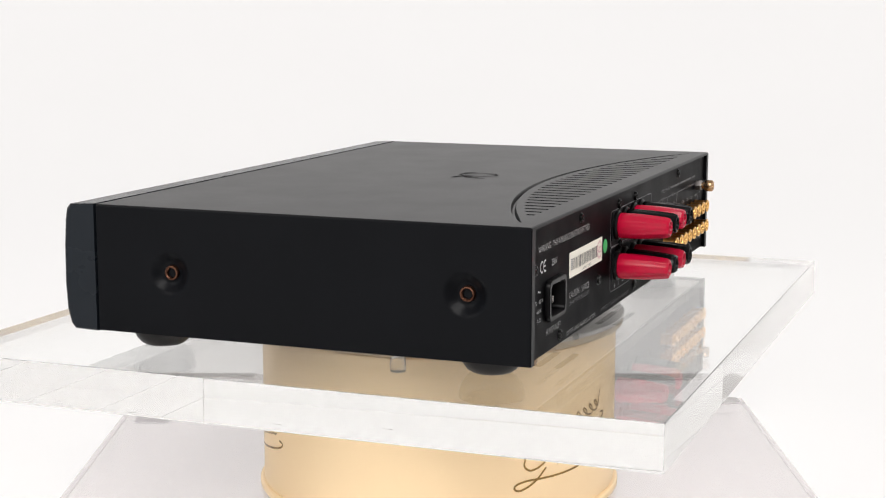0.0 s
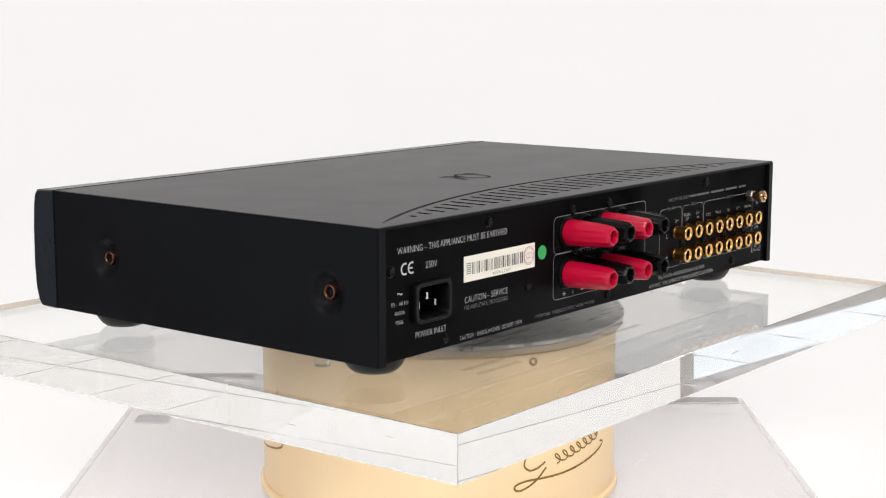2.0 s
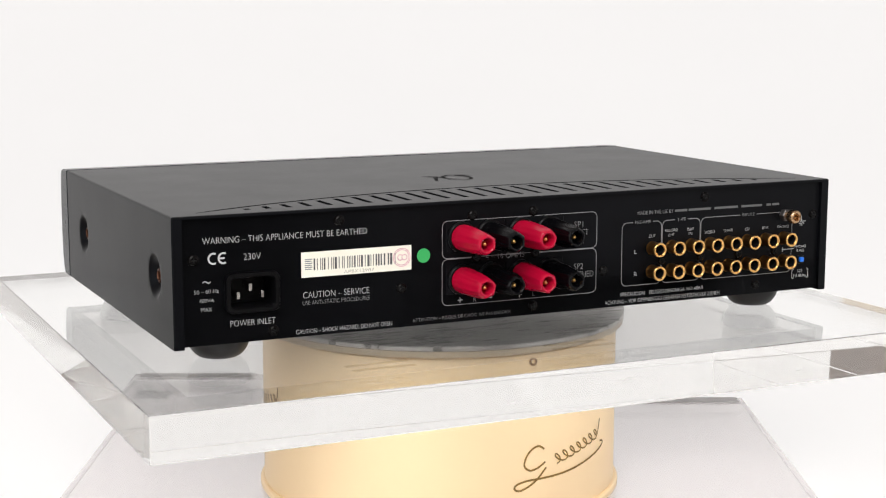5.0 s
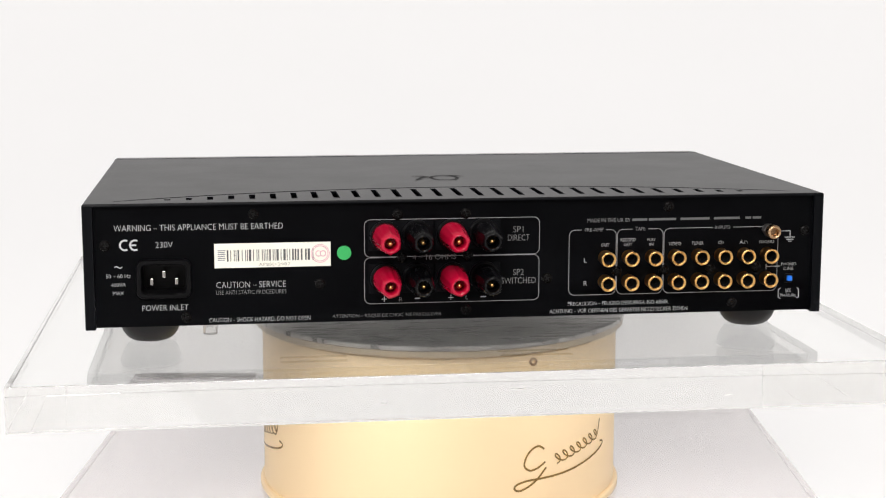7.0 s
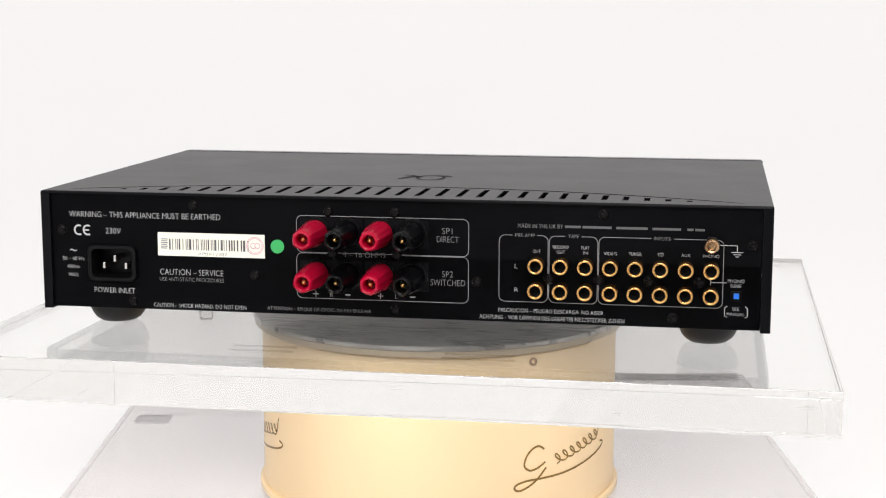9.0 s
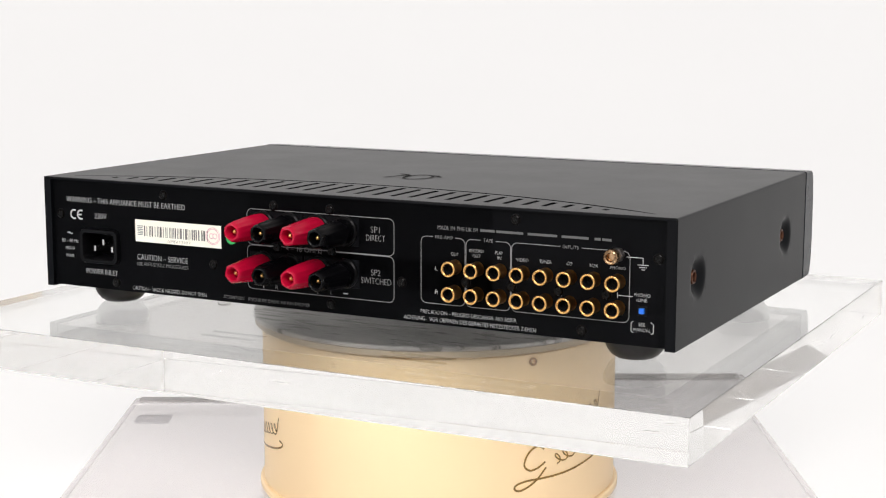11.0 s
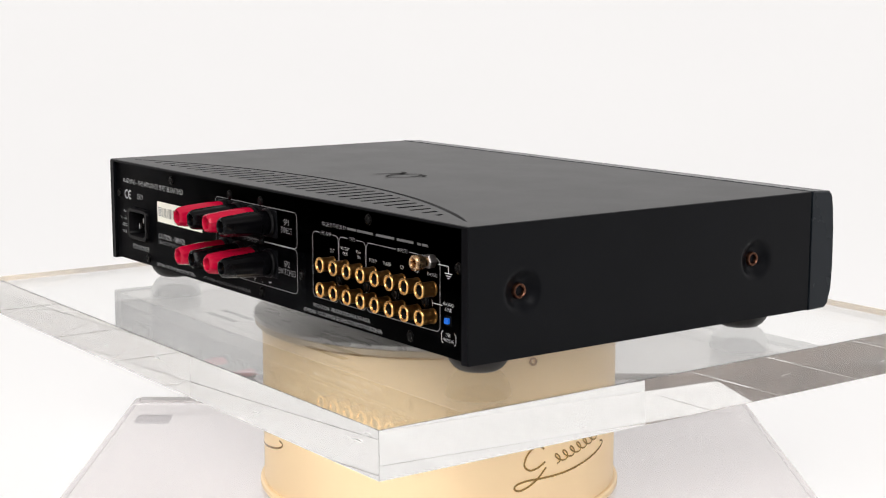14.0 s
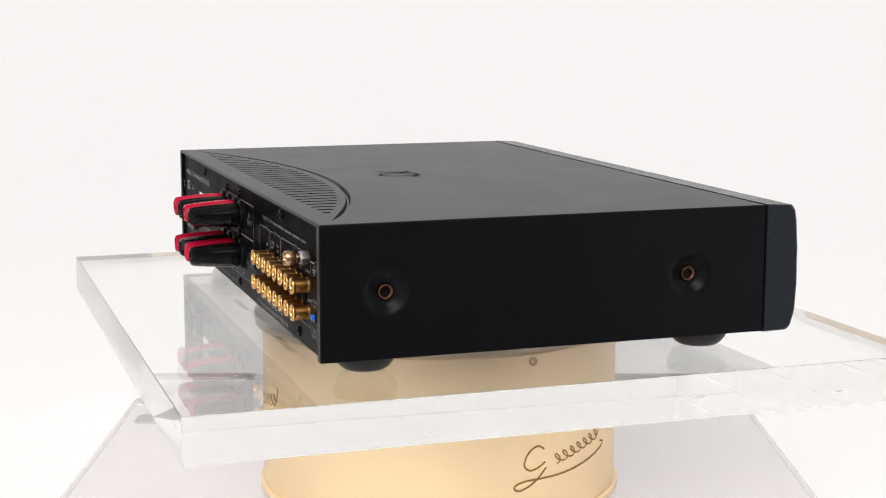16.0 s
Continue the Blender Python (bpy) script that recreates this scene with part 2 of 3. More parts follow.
def build_pads():
    pad = tagged(part("felt_pad", block((-0.0135, -0.011, -0.0016), (0.0135, 0.011, 0), 0.0006), M_PAD),
                 "small grey felt pad under the acrylic base plate", "pad")
    pad.location = (-0.2265, 0.1700, -0.1482)
    # added strips that draw the dark line of the plate's refracted rear edge
    for x, y, lx, ly, label in ((0.1850, 0.2010, 0.058, 0.008, "long pale grey strip drawn for the acrylic base plate's dark rear edge line"),
                                (-0.1960, 0.2040, 0.047, 0.006, "short pale grey strip drawn for the acrylic base plate's dark rear edge line")):
        strip = tagged(part("strip", block((-lx, -ly, 0), (lx, ly, 0.0012), 0.0004), M_EDGE_LINE), label, "strip")
        strip.location = (x, y, -0.1231)


build_pads()


def build_scuffs():
    """Small handling marks on the cut edges."""
    for k, (u, z, w, h) in enumerate(((0.010, -0.0095, 0.009, 0.0005), (-0.060, -0.0150, 0.004, 0.0005), (0.225, -0.0090, 0.010, 0.0006), (0.236, -0.0040, 0.006, 0.0005), (0.130, -0.0170, 0.005, 0.0004))):
        part("scuff", ribbon(bmesh.new(), [(u, z), (u + w * 0.6, z + 0.0004), (u + w, z + 0.0002)], [h * 0.4, h, h * 0.3], lambda a, b: (a, -0.21425, b)), M_SCUFF, upper_plate)
    for u, z, w, h in ((0.060, -0.0130, 0.008, 0.0005), (0.148, -0.0165, 0.007, 0.0006), (-0.090, -0.0190, 0.005, 0.0004)):
        part("scuff", ribbon(bmesh.new(), [(u, z), (u + w, z + 0.0004)], [h, h * 0.3], lambda a, b: (0.24875, a, b)), M_SCUFF, upper_plate)


build_scuffs()


def build_peg():
    bm = lathe([(0, -0.0332), (0.0042, -0.0332), (0.0046, -0.0328), (0.0046, -0.0256), (0.0044, -0.0252), (0, -0.0252)], 24)
    ob = smooth(part("peg", bm, M_EDGE, upper_plate, "short clear acrylic peg"))
    ob.location = (-0.1520, -0.0340, 0.0)


build_peg()


def on_drum(r):
    return lambda deg, z: (r * math.sin(radians(deg)), -r * math.cos(radians(deg)), z)


def drum_ribbon(bm, pts, width, r):
    k = r * math.pi / 180
    q = on_drum(r)
    return ribbon(bm, [(a * k, z) for a, z in pts], width, lambda s, z: q(s / k, z))


def spline(ctrl, n=8):
    out = []
    for i in range(len(ctrl) - 1):
        p = [Vector(ctrl[max(min(j, len(ctrl) - 1), 0)]) for j in (i - 1, i, i + 1, i + 2)]
        for s in range(n):
            t = s / n
            v = 0.5 * (2 * p[1] + (p[2] - p[0]) * t + (2 * p[0] - 5 * p[1] + 4 * p[2] - p[3]) * t * t + (3 * p[1] - p[0] - 3 * p[2] + p[3]) * t ** 3)
            out.append((v.x, v.y))
    return out + [tuple(ctrl[-1])]


def build_drum():
    drum = new("gold_drum")
    drum.location = (0, 0, -0.1230)
    tagged(drum, "satin champagne gold drum pedestal with bronze flourishes", "pedestal")
    smooth(part("body", lathe([(0, 0.0), (0.1160, 0.0), (0.1184, 0.0035), (0.1184, 0.0880), (0.1172, 0.0894), (0, 0.0894)], 128), M_DRUM, drum), 30)
    smooth(part("foot_ring", lathe([(0.1150, 0.0), (0.1206, 0.0), (0.1212, 0.0010), (0.1212, 0.0035), (0.1200, 0.0048), (0.1150, 0.0052)], 128), M_DRUM, drum), 30)
    # plain flourish: a tail loop, a rising underline and a band of waves
    for turn in (0.0, -120.6, 120.0):
        bm = bmesh.new()
        up = lambda pts: [(a + turn, z) for a, z in pts]
        tail = spline(up([(34.0, 0.0355), (30.5, 0.0285), (27.3, 0.0248), (24.6, 0.0232), (23.0, 0.0245), (23.6, 0.0272), (27.0, 0.0288),
                          (32.0, 0.0290), (38.0, 0.0292), (45.0, 0.0303), (52.0, 0.0325), (58.5, 0.0352), (62.3, 0.0380), (62.6, 0.0402), (60.6, 0.0412)]))
        drum_ribbon(bm, tail, 0.0013, 0.1186)
        wave = [(33.2, 0.0475), (31.0, 0.0500), (28.3, 0.0478), (26.6, 0.0430), (26.3, 0.0382), (28.2, 0.0352), (31.0, 0.0362), (33.6, 0.0392)]
        drum_ribbon(bm, spline(up(wave)), 0.0013, 0.1186)
        ctrl = []
        for i in range(7):      # an even coil along the rising line
            for k in range(8):
                a, q = 37.2 + (i + k / 8) * 3.15, k * math.pi / 4
                ctrl.append((a + 1.75 * math.sin(q + 0.6), 0.0392 + (a - 37.2) * 0.00040 - 0.0029 * math.cos(q)))
        drum_ribbon(bm, spline(up(ctrl + [(59.4, 0.0500), (60.2, 0.0560)]), 3), 0.0010, 0.1186)
        part("flourish", bm, M_EMBLEM, drum, "thin polished bronze flourish")
    bm = lathe([(0.0014, 0.0), (0.0026, 0.0), (0.0026, 0.0010), (0.0014, 0.0010), (0.0014, 0.0)], 20)
    bmesh.ops.transform(bm, matrix=Matrix.Translation(on_drum(0.1182)(28.8, 0.0838)) @ Matrix.Rotation(radians(28.8), 4, "Z") @ Matrix.Rotation(radians(90), 4, "X"), verts=bm.verts[:])
    part("screw_eye", bm, M_BRASS, drum, "small dark screw eye")
    return drum


build_drum()


def build_platter():
    p = new("turntable_platter")
    tagged(p, "scuffed silver aluminium turntable platter under the acrylic plate", "turntable")
    p.location = (0, 0, -0.0334)
    smooth(part("disc", lathe([(0, 0.0047), (0.1236, 0.0047), (0.1240, 0.0052), (0.1240, 0.0070), (0.1234, 0.0076), (0, 0.0076)], 96), M_PLATTER, p), 30)
    smooth(part("rim", lathe([(0, 0.0003), (0.1222, 0.0003), (0.1232, 0.0010), (0.1234, 0.0044), (0.1220, 0.0046), (0, 0.0046)], 96), M_RIM, p, "dull champagne metal rim"), 30)
    rng = random.Random(11)
    for mat, count, label in ((M_STEEL, 90, "fine bright scratches"), (M_DARK, 46, "thin dark rub marks")):
        bm = bmesh.new()
        for i in range(count):
            r, a = 0.121 * math.sqrt(rng.uniform(0.15, 1.0)), rng.uniform(0, 2 * math.pi)
            x, y = r * math.cos(a), r * math.sin(a)
            n, turn = rng.uniform(0.003, 0.014 if mat is M_DARK else 0.007), rng.gauss(0.0, 0.5 if mat is M_DARK else 0.9)
            dx, dy = n * math.cos(turn), n * math.sin(turn)
            if math.hypot(x + dx, y + dy) < 0.1225:
                w = rng.uniform(0.0002, 0.0006)
                ribbon(bm, [(x, y), (x + dx * 0.5, y + dy * 0.5 + 0.0003), (x + dx, y + dy)], [w * 0.3, w, w * 0.2], lambda u, v: (u, v, 0.0077))
        tagged(part("scratches", bm, mat, p), label, kind="stuff")
    return p


platter = build_platter()

# ================= amplifier =================
XL, XR, XC = -0.2202, 0.2136, -0.0033
YB, YF, YFACE = -0.1362, 0.1210, -0.1340
ZB, ZT = 0.0126, 0.0846
amp = new("amplifier")
tagged(amp, "black hi-fi amplifier seen from its socketed rear panel", "amplifier")


def arc_y(x):
    d = x - XC
    return -0.5333 + math.sqrt(max(0.4550 ** 2 - d * d, 0))


def build_cover():
    bm = bmesh.new()
    e = 0.0011
    vert = lambda x, y, z: bm.verts.new((x, y, z))
    x0, x1, y0, y1 = XL + e, XR - e, YB + e, YF
    # ---- top skin with vent slots and an arched groove ----
    slots = []
    for i in range(29):
        x = -0.1733 + 0.01214 * i
        far, near = arc_y(x) - 0.0065, -0.1225
        if far - near < 0.0014:
            far = near + 0.0016
        slots.append((x - 0.00175, x + 0.00175, near, far))
    xs = sorted({x0, x1, *[s[0] for s in slots], *[s[1] for s in slots], *[XC + d for d in (-0.2005, -0.197, -0.192, -0.184, 0.184, 0.192, 0.197, 0.2005)]})
    cols = []
    for x in xs:
        slot = next((s for s in slots if abs(x - s[0]) < 1e-9 or abs(x - s[1]) < 1e-9), None)
        c = {"x": x, "slot": slot, "rear": vert(x, y0, ZT), "front": vert(x, y1, ZT)}
        d = abs(x - XC)
        deep = 0.0022 * min(1, max(0, (0.2005 - d) / 0.015))
        half = 0.0006 + 0.0010 * min(1, max(0, (0.2005 - d) / 0.02))
        if d <= 0.2006:
            ya = arc_y(x)
            c["groove"] = [vert(x, ya - half, ZT), vert(x, ya - half * 0.4, ZT - deep), vert(x, ya + half * 0.4, ZT - deep), vert(x, ya + half, ZT)]
        if slot:
            c["near"], c["far"] = vert(x, slot[2], ZT), vert(x, slot[3], ZT)
            c["near_b"], c["far_b"] = vert(x, slot[2], ZT - 0.0016), vert(x, slot[3], ZT - 0.0016)
        cols.append(c)
    for a, b in zip(cols, cols[1:]):
        in_slot = a["slot"] and b["slot"] and a["slot"] is b["slot"]
        if "groove" in a and "groove" in b:
            for k in range(3):
                bm.faces.new((a["groove"][k], b["groove"][k], b["groove"][k + 1], a["groove"][k + 1]))
            bm.faces.new((a["groove"][3], b["groove"][3], b["front"], a["front"]))
            la, lb = [a["groove"][0]], [b["groove"][0]]
        elif "groove" in a or "groove" in b:
            ga, gb = a.get("groove", []), b.get("groove", [])
            bm.faces.new([a["rear"], b["rear"], *gb, b["front"], a["front"], *reversed(ga)])
            continue
        else:
            bm.faces.new((a["rear"], b["rear"], b["front"], a["front"]))
            continue
        if in_slot:
            bm.faces.new((a["rear"], b["rear"], b["near"], a["near"]))
            bm.faces.new((a["far"], b["far"], lb[0], la[0]))
            bm.faces.new((a["near"], b["near"], b["near_b"], a["near_b"]))
            bm.faces.new((a["far"], b["far"], b["far_b"], a["far_b"]))
            bm.faces.new((a["near"], a["far"], a["far_b"], a["near_b"]))
            bm.faces.new((b["near"], b["far"], b["far_b"], b["near_b"]))
        else:
            ra = [a["near"], a["far"]] if a["slot"] else []
            rb = [b["near"], b["far"]] if b["slot"] else []
            bm.faces.new([a["rear"], b["rear"], *rb, lb[0], la[0], *reversed(ra)])
    # ---- rounded top edges: two facets down to sides and rear lip ----
    rear = [c["rear"] for c in cols]
    h = e * 0.3
    mid = [vert(v.co.x, YB + h, ZT - h) for v in rear]
    low = [vert(v.co.x, YB, ZT - e) for v in rear]
    lip = [vert(v.co.x, YB, ZT - 0.0016) for v in rear]
    lipin = [vert(v.co.x, YB + 0.0030, ZT - 0.0016) for v in rear]
    for a, b in zip((rear, mid, low, lip), (mid, low, lip, lipin)):
        for i in range(len(rear) - 1):
            bm.faces.new((a[i], a[i + 1], b[i + 1], b[i]))
    for sx, x, c in ((-1, XL, cols[0]), (1, XR, cols[-1])):
        tr, tf = c["rear"], c["front"]
        mr, mf = vert(x - sx * h, YB + h * 2, ZT - h), vert(x - sx * h, y1, ZT - h)
        sr, sf = vert(x, YB + 0.0006, ZT - e), vert(x, y1, ZT - e)
        bm.faces.new((tr, tf, mf, mr)), bm.faces.new((mr, mf, sf, sr))
        j = 0 if sx < 0 else -1
        bm.faces.new((tr, mr, mid[j])), bm.faces.new((mr, sr, low[j], mid[j]))
        # ---- side with two dished recesses ----
        za, zb = ZB, ZT - e
        dish = [(-0.1005, 0.0476), (0.0748, 0.0482)]
        half, n = 0.0150, 32
        ys = [YB + 0.0006, dish[0][0] - half, dish[0][0] + half, dish[1][0] - half, dish[1][0] + half, y1]
        zc = 0.0479
        for i in range(5):
            ya, yb = ys[i], ys[i + 1]
            if i in (1, 3):
                bm.faces.new([vert(x, ya, zc + half), vert(x, yb, zc + half), vert(x, yb, zb), vert(x, ya, zb)])
                bm.faces.new([vert(x, ya, za), vert(x, yb, za), vert(x, yb, zc - half), vert(x, ya, zc - half)])
                cy = (ya + yb) / 2
                prev = None
                for r in (0.0, 0.003, 0.0055, 0.007, 0.0085, 0.010, 0.0112, 0.0124, 0.0132, 1.0):
                    ring = []
                    s = min(1.0, r / 0.0132)
                    s = max(0.0, (s - 0.35) / 0.65)
                    depth = 0.0044 * (1 - s * s * (3 - 2 * s))
                    for k in range(n):
                        a = 2 * math.pi * k / n + math.pi / 4
                        ca, sa = math.cos(a), math.sin(a)
                        if r == 1.0:
                            q = half / max(abs(ca), abs(sa))
                            ring.append(vert(x, cy + q * ca, zc + q * sa))
                        elif r == 0.0:
                            if not ring:
                                ring.append(vert(x - sx * depth, cy, zc))
                        else:
                            ring.append(vert(x - sx * depth, cy + r * ca, zc + r * sa))
                    if prev:
                        for k in range(n):
                            m = (k + 1) % n
                            if len(prev) == 1:
                                bm.faces.new((prev[0], ring[k], ring[m]))
                            else:
                                bm.faces.new((prev[k], ring[k], ring[m], prev[m]))
                    prev = ring
            else:
                bm.faces.new([vert(x, ya, za), vert(x, yb, za), vert(x, yb, zb), vert(x, ya, zb)])
        # sheet thickness at the rear and underneath
        t = 0.0058
        xi = x - sx * t
        a1, a2, a3, a4 = vert(x, YB + 0.0006, za), vert(x, YB + 0.0006, zb), vert(x - sx * 0.0006, YB, zb), vert(x - sx * 0.0006, YB, za)
        bm.faces.new((a1, a2, a3, a4))
        b3, b4 = vert(xi, YB, zb), vert(xi, YB, za)
        bm.faces.new((a3, b3, b4, a4))
        c3, c4 = vert(xi, YB + 0.004, zb), vert(xi, YB + 0.004, za)
        bm.faces.new((b3, c3, c4, b4))
        f1, f2 = vert(x, y1, za), vert(xi, y1, za)
        bm.faces.new((a4, b4, f2, f1))
        bm.faces.new((vert(xi, YB, za), vert(xi, y1, za), vert(xi, y1, za + 0.01), vert(xi, YB, za + 0.01)))
    bmesh.ops.remove_doubles(bm, verts=bm.verts[:], dist=0.00002)
    bm.normal_update()
    mid_at = Vector((XC, 0.0, 0.045))
    bmesh.ops.reverse_faces(bm, faces=[f for f in bm.faces if f.normal.dot(f.calc_center_median() - mid_at) < 0])
    ob = part("cover", bm, M_COVER, amp, "black textured steel cover with vent slots", orient=False)
    smooth(ob, 32)
    for f in ob.data.polygons:
        f.use_smooth = f.area < 1.2e-5
    # dark slab added as the shade inside, seen through the slots
    part("slot_shade", block((XL + 0.006, -0.126, ZT - 0.012), (XR - 0.006, -0.070, ZT - 0.006)), M_DARK, amp)


def build_shell():
    # rear panel with the mains opening
    bm = bmesh.new()
    hx0, hx1, hz0, hz1 = -0.1885, -0.1630, 0.0325, 0.0500
    X = [XL + 0.0060, hx0, hx1, XR - 0.0060]
    Z = [0.0136, hz0, hz1, ZT - 0.0018]
    g = [[bm.verts.new((x, YFACE, z)) for z in Z] for x in X]
    for i in range(3):
        for j in range(3):
            if (i, j) != (1, 1):
                bm.faces.new((g[i][j], g[i + 1][j], g[i + 1][j + 1], g[i][j + 1]))
    bmesh.ops.solidify(bm, geom=bm.faces[:], thickness=0.0012)
    for v in bm.verts:
        if abs(v.co.y - YFACE) > 1e-5:
            v.co.y = YFACE + 0.0012
    part("rear_panel", bm, M_PANEL, amp, "flat black printed rear panel")
    part("bottom_plate", block((XL + 0.0054, YFACE + 0.0014, 0.0137), (XR - 0.0036, YF, 0.0151)), M_ZINC, amp, "bare grey metal bottom plate")
    # proud dark bars drawn for the shade in the bottom plate's vents
    for x0, x1 in ((-0.110, -0.070), (0.022, 0.066)):
        for y in (-0.1165, -0.1045):
            part("vent_slot_shade", block((x0, y - 0.0022, 0.0134), (x1, y + 0.0022, 0.0139), 0.0002, 1), M_DARK, amp)
    # fascia: one profile along the width
    prof = [(0.1226, 0.0118), (0.1375, 0.0122), (0.1400, 0.0150), (0.1424, 0.0230), (0.1433, 0.0380), (0.1430, 0.0600), (0.1419, 0.0750), (0.1408, 0.0812), (0.1385, 0.0840), (0.1226, 0.0848)]
    bm = bmesh.new()
    e = 0.0012
    rows = []
    for x, s in ((XL - 0.0002, e), (XL - 0.0002 + e, 0), (XR + 0.0002 - e, 0), (XR + 0.0002, e)):
        ring = []
        for y, z in prof:
            yy = y if y < 0.1235 else y - s
            ring.append(bm.verts.new((x, yy, z + (s * 0.6 if z < 0.03 else -s * 0.6 if z > 0.07 else 0))))
        rows.append(ring)
    for a, b in zip(rows, rows[1:]):
        for i in range(len(prof)):
            j = (i + 1) % len(prof)
            bm.faces.new((a[i], a[j], b[j], b[i]))
    bm.faces.new(rows[0]), bm.faces.new(rows[-1])
    smooth(part("fascia", bm, M_FASCIA, amp, "curved dark blue-black front fascia"), 30)
    # feet
    foot = smooth(part("foot", lathe([(0, 0.0), (0.0085, 0.0), (0.0110, 0.0005), (0.0136, 0.0022), (0.0158, 0.0050), (0.0173, 0.0085), (0.0179, 0.0115), (0.0179, 0.0136), (0, 0.0136)], 40), M_RUBBER, amp, "domed black rubber foot"))
    foot.location = (-0.1855, -0.1030, 0.0001)
    for x, y in ((0.1790, -0.1030), (-0.1880, 0.0985), (0.1800, 0.0985)):
        again(foot, pose(x, y, 0.0001))
    # hexagon-socket screws in the dished recesses
    bm = lathe([(0.0, -0.0030), (0.0026, -0.0030), (0.0028, 0.0018), (0.0033, 0.0023), (0.0039, 0.0021), (0.0043, 0.0012), (0.0044, -0.0005)], 24)
    scr = None
    for x, y, ry in ((XR - 0.0044, -0.1005, 90), (XR - 0.0044, 0.0748, 90), (XL + 0.0044, -0.1005, -90), (XL + 0.0044, 0.0748, -90)):
        if scr is None:
            scr = smooth(part("side_screw", bm, M_COPPER, amp, "bronzed hexagon-socket screw"))
            scr.matrix_basis = pose(x, y, 0.0479, 0, ry, 0)
        else:
            again(scr, pose(x, y, 0.0479, 0, ry, 0))
    # plain emblem pressed into the top
    bm = bmesh.new()
    flat = lambda x, y: (x, y, ZT + 0.00025)
    ribbon(bm, [(-0.0005 + 0.0085 * math.cos(radians(a)), -0.0280 + 0.0125 * math.sin(radians(a))) for a in range(0, 361, 12)], 0.0020, flat)
    ribbon(bm, [(-0.0205, -0.0165), (-0.0150, -0.0172), (-0.0078, -0.0260)], [0.0014, 0.0034, 0.0020], flat)
    ribbon(bm, [(-0.0200, -0.0390), (-0.0140, -0.0240), (-0.0100, -0.0210)], [0.0014, 0.0032, 0.0020], flat)
    ribbon(bm, [(0.0028, -0.0165), (0.0073, -0.0170), (0.0133, -0.0225)], [0.0020, 0.0036, 0.0014], flat)
    part("emblem", bm, M_DARK, amp, "small plain dark oval emblem")


YINK = YFACE - 0.00025


def on_panel(x, z):
    return (x, YINK, z)


def lettering(body, x0, x1, z0, z1, mat=None, parent=None, y=None):
    cu = bpy.data.curves.new("lettering", "FONT")
    cu.body = body
    cu.resolution_u = 3
    cu.offset = -0.018
    tmp = new("lettering_source", cu)
    bpy.context.view_layer.update()
    me = bpy.data.meshes.new_from_object(tmp.evaluated_get(bpy.context.evaluated_depsgraph_get()))
    bpy.data.objects.remove(tmp)
    bpy.data.curves.remove(cu)
    co = np.empty(len(me.vertices) * 3)
    me.vertices.foreach_get("co", co)
    co = co.reshape(-1, 3)
    lo, hi = co.min(0), co.max(0)
    out = np.empty_like(co)
    out[:, 0] = x0 + (co[:, 0] - lo[0]) / (hi[0] - lo[0]) * (x1 - x0)
    out[:, 2] = z0 + (co[:, 1] - lo[1]) / (hi[1] - lo[1]) * (z1 - z0)
    out[:, 1] = YINK if y is None else y
    me.vertices.foreach_set("co", out.ravel())
    me.update()
    me.name = "lettering"
    me.materials.clear()
    me.materials.append(mat or M_INK)
    ob = new("lettering", me)
    ob.parent = parent or amp
    return ob


def frame_lines(x0, x1, z0, z1, gaps, r=0.0035, w=0.00036):
    """A printed round-cornered frame, its top and bottom lines cut by gaps (x from, x to)."""
    bm = bmesh.new()
    top = [(x0 + r, x1 - r)]
    for a, b in gaps:
        top = [s for p, q in top for s in ((p, min(q, a)), (max(p, b), q)) if s[1] - s[0] > 1e-5]
    for a, b in top:
        ribbon(bm, [(a, z1), (b, z1)], w, on_panel)
    ribbon(bm, [(x0 + r, z0), (x1 - r, z0)], w, on_panel)
    ribbon(bm, [(x0, z0 + r), (x0, z1 - r)], w, on_panel)
    ribbon(bm, [(x1, z0 + r), (x1, z1 - r)], w, on_panel)
    for cx, cz, a in ((x0 + r, z0 + r, 180), (x1 - r, z0 + r, 270), (x1 - r, z1 - r, 0), (x0 + r, z1 - r, 90)):
        ribbon(bm, arc_points(cx, cz, r, a, a + 90, 8), w, on_panel)
    return part("printed_frame", bm, M_DIMINK, amp)


def bars(spans, z0, z1, mat=None):
    """Unread or withheld writing as plain bars."""
    for a, b in spans:
        part("printed_bar", ribbon(bmesh.new(), [(a, (z0 + z1) / 2), (b, (z0 + z1) / 2)], z1 - z0, on_panel), mat or M_DIMINK, amp)


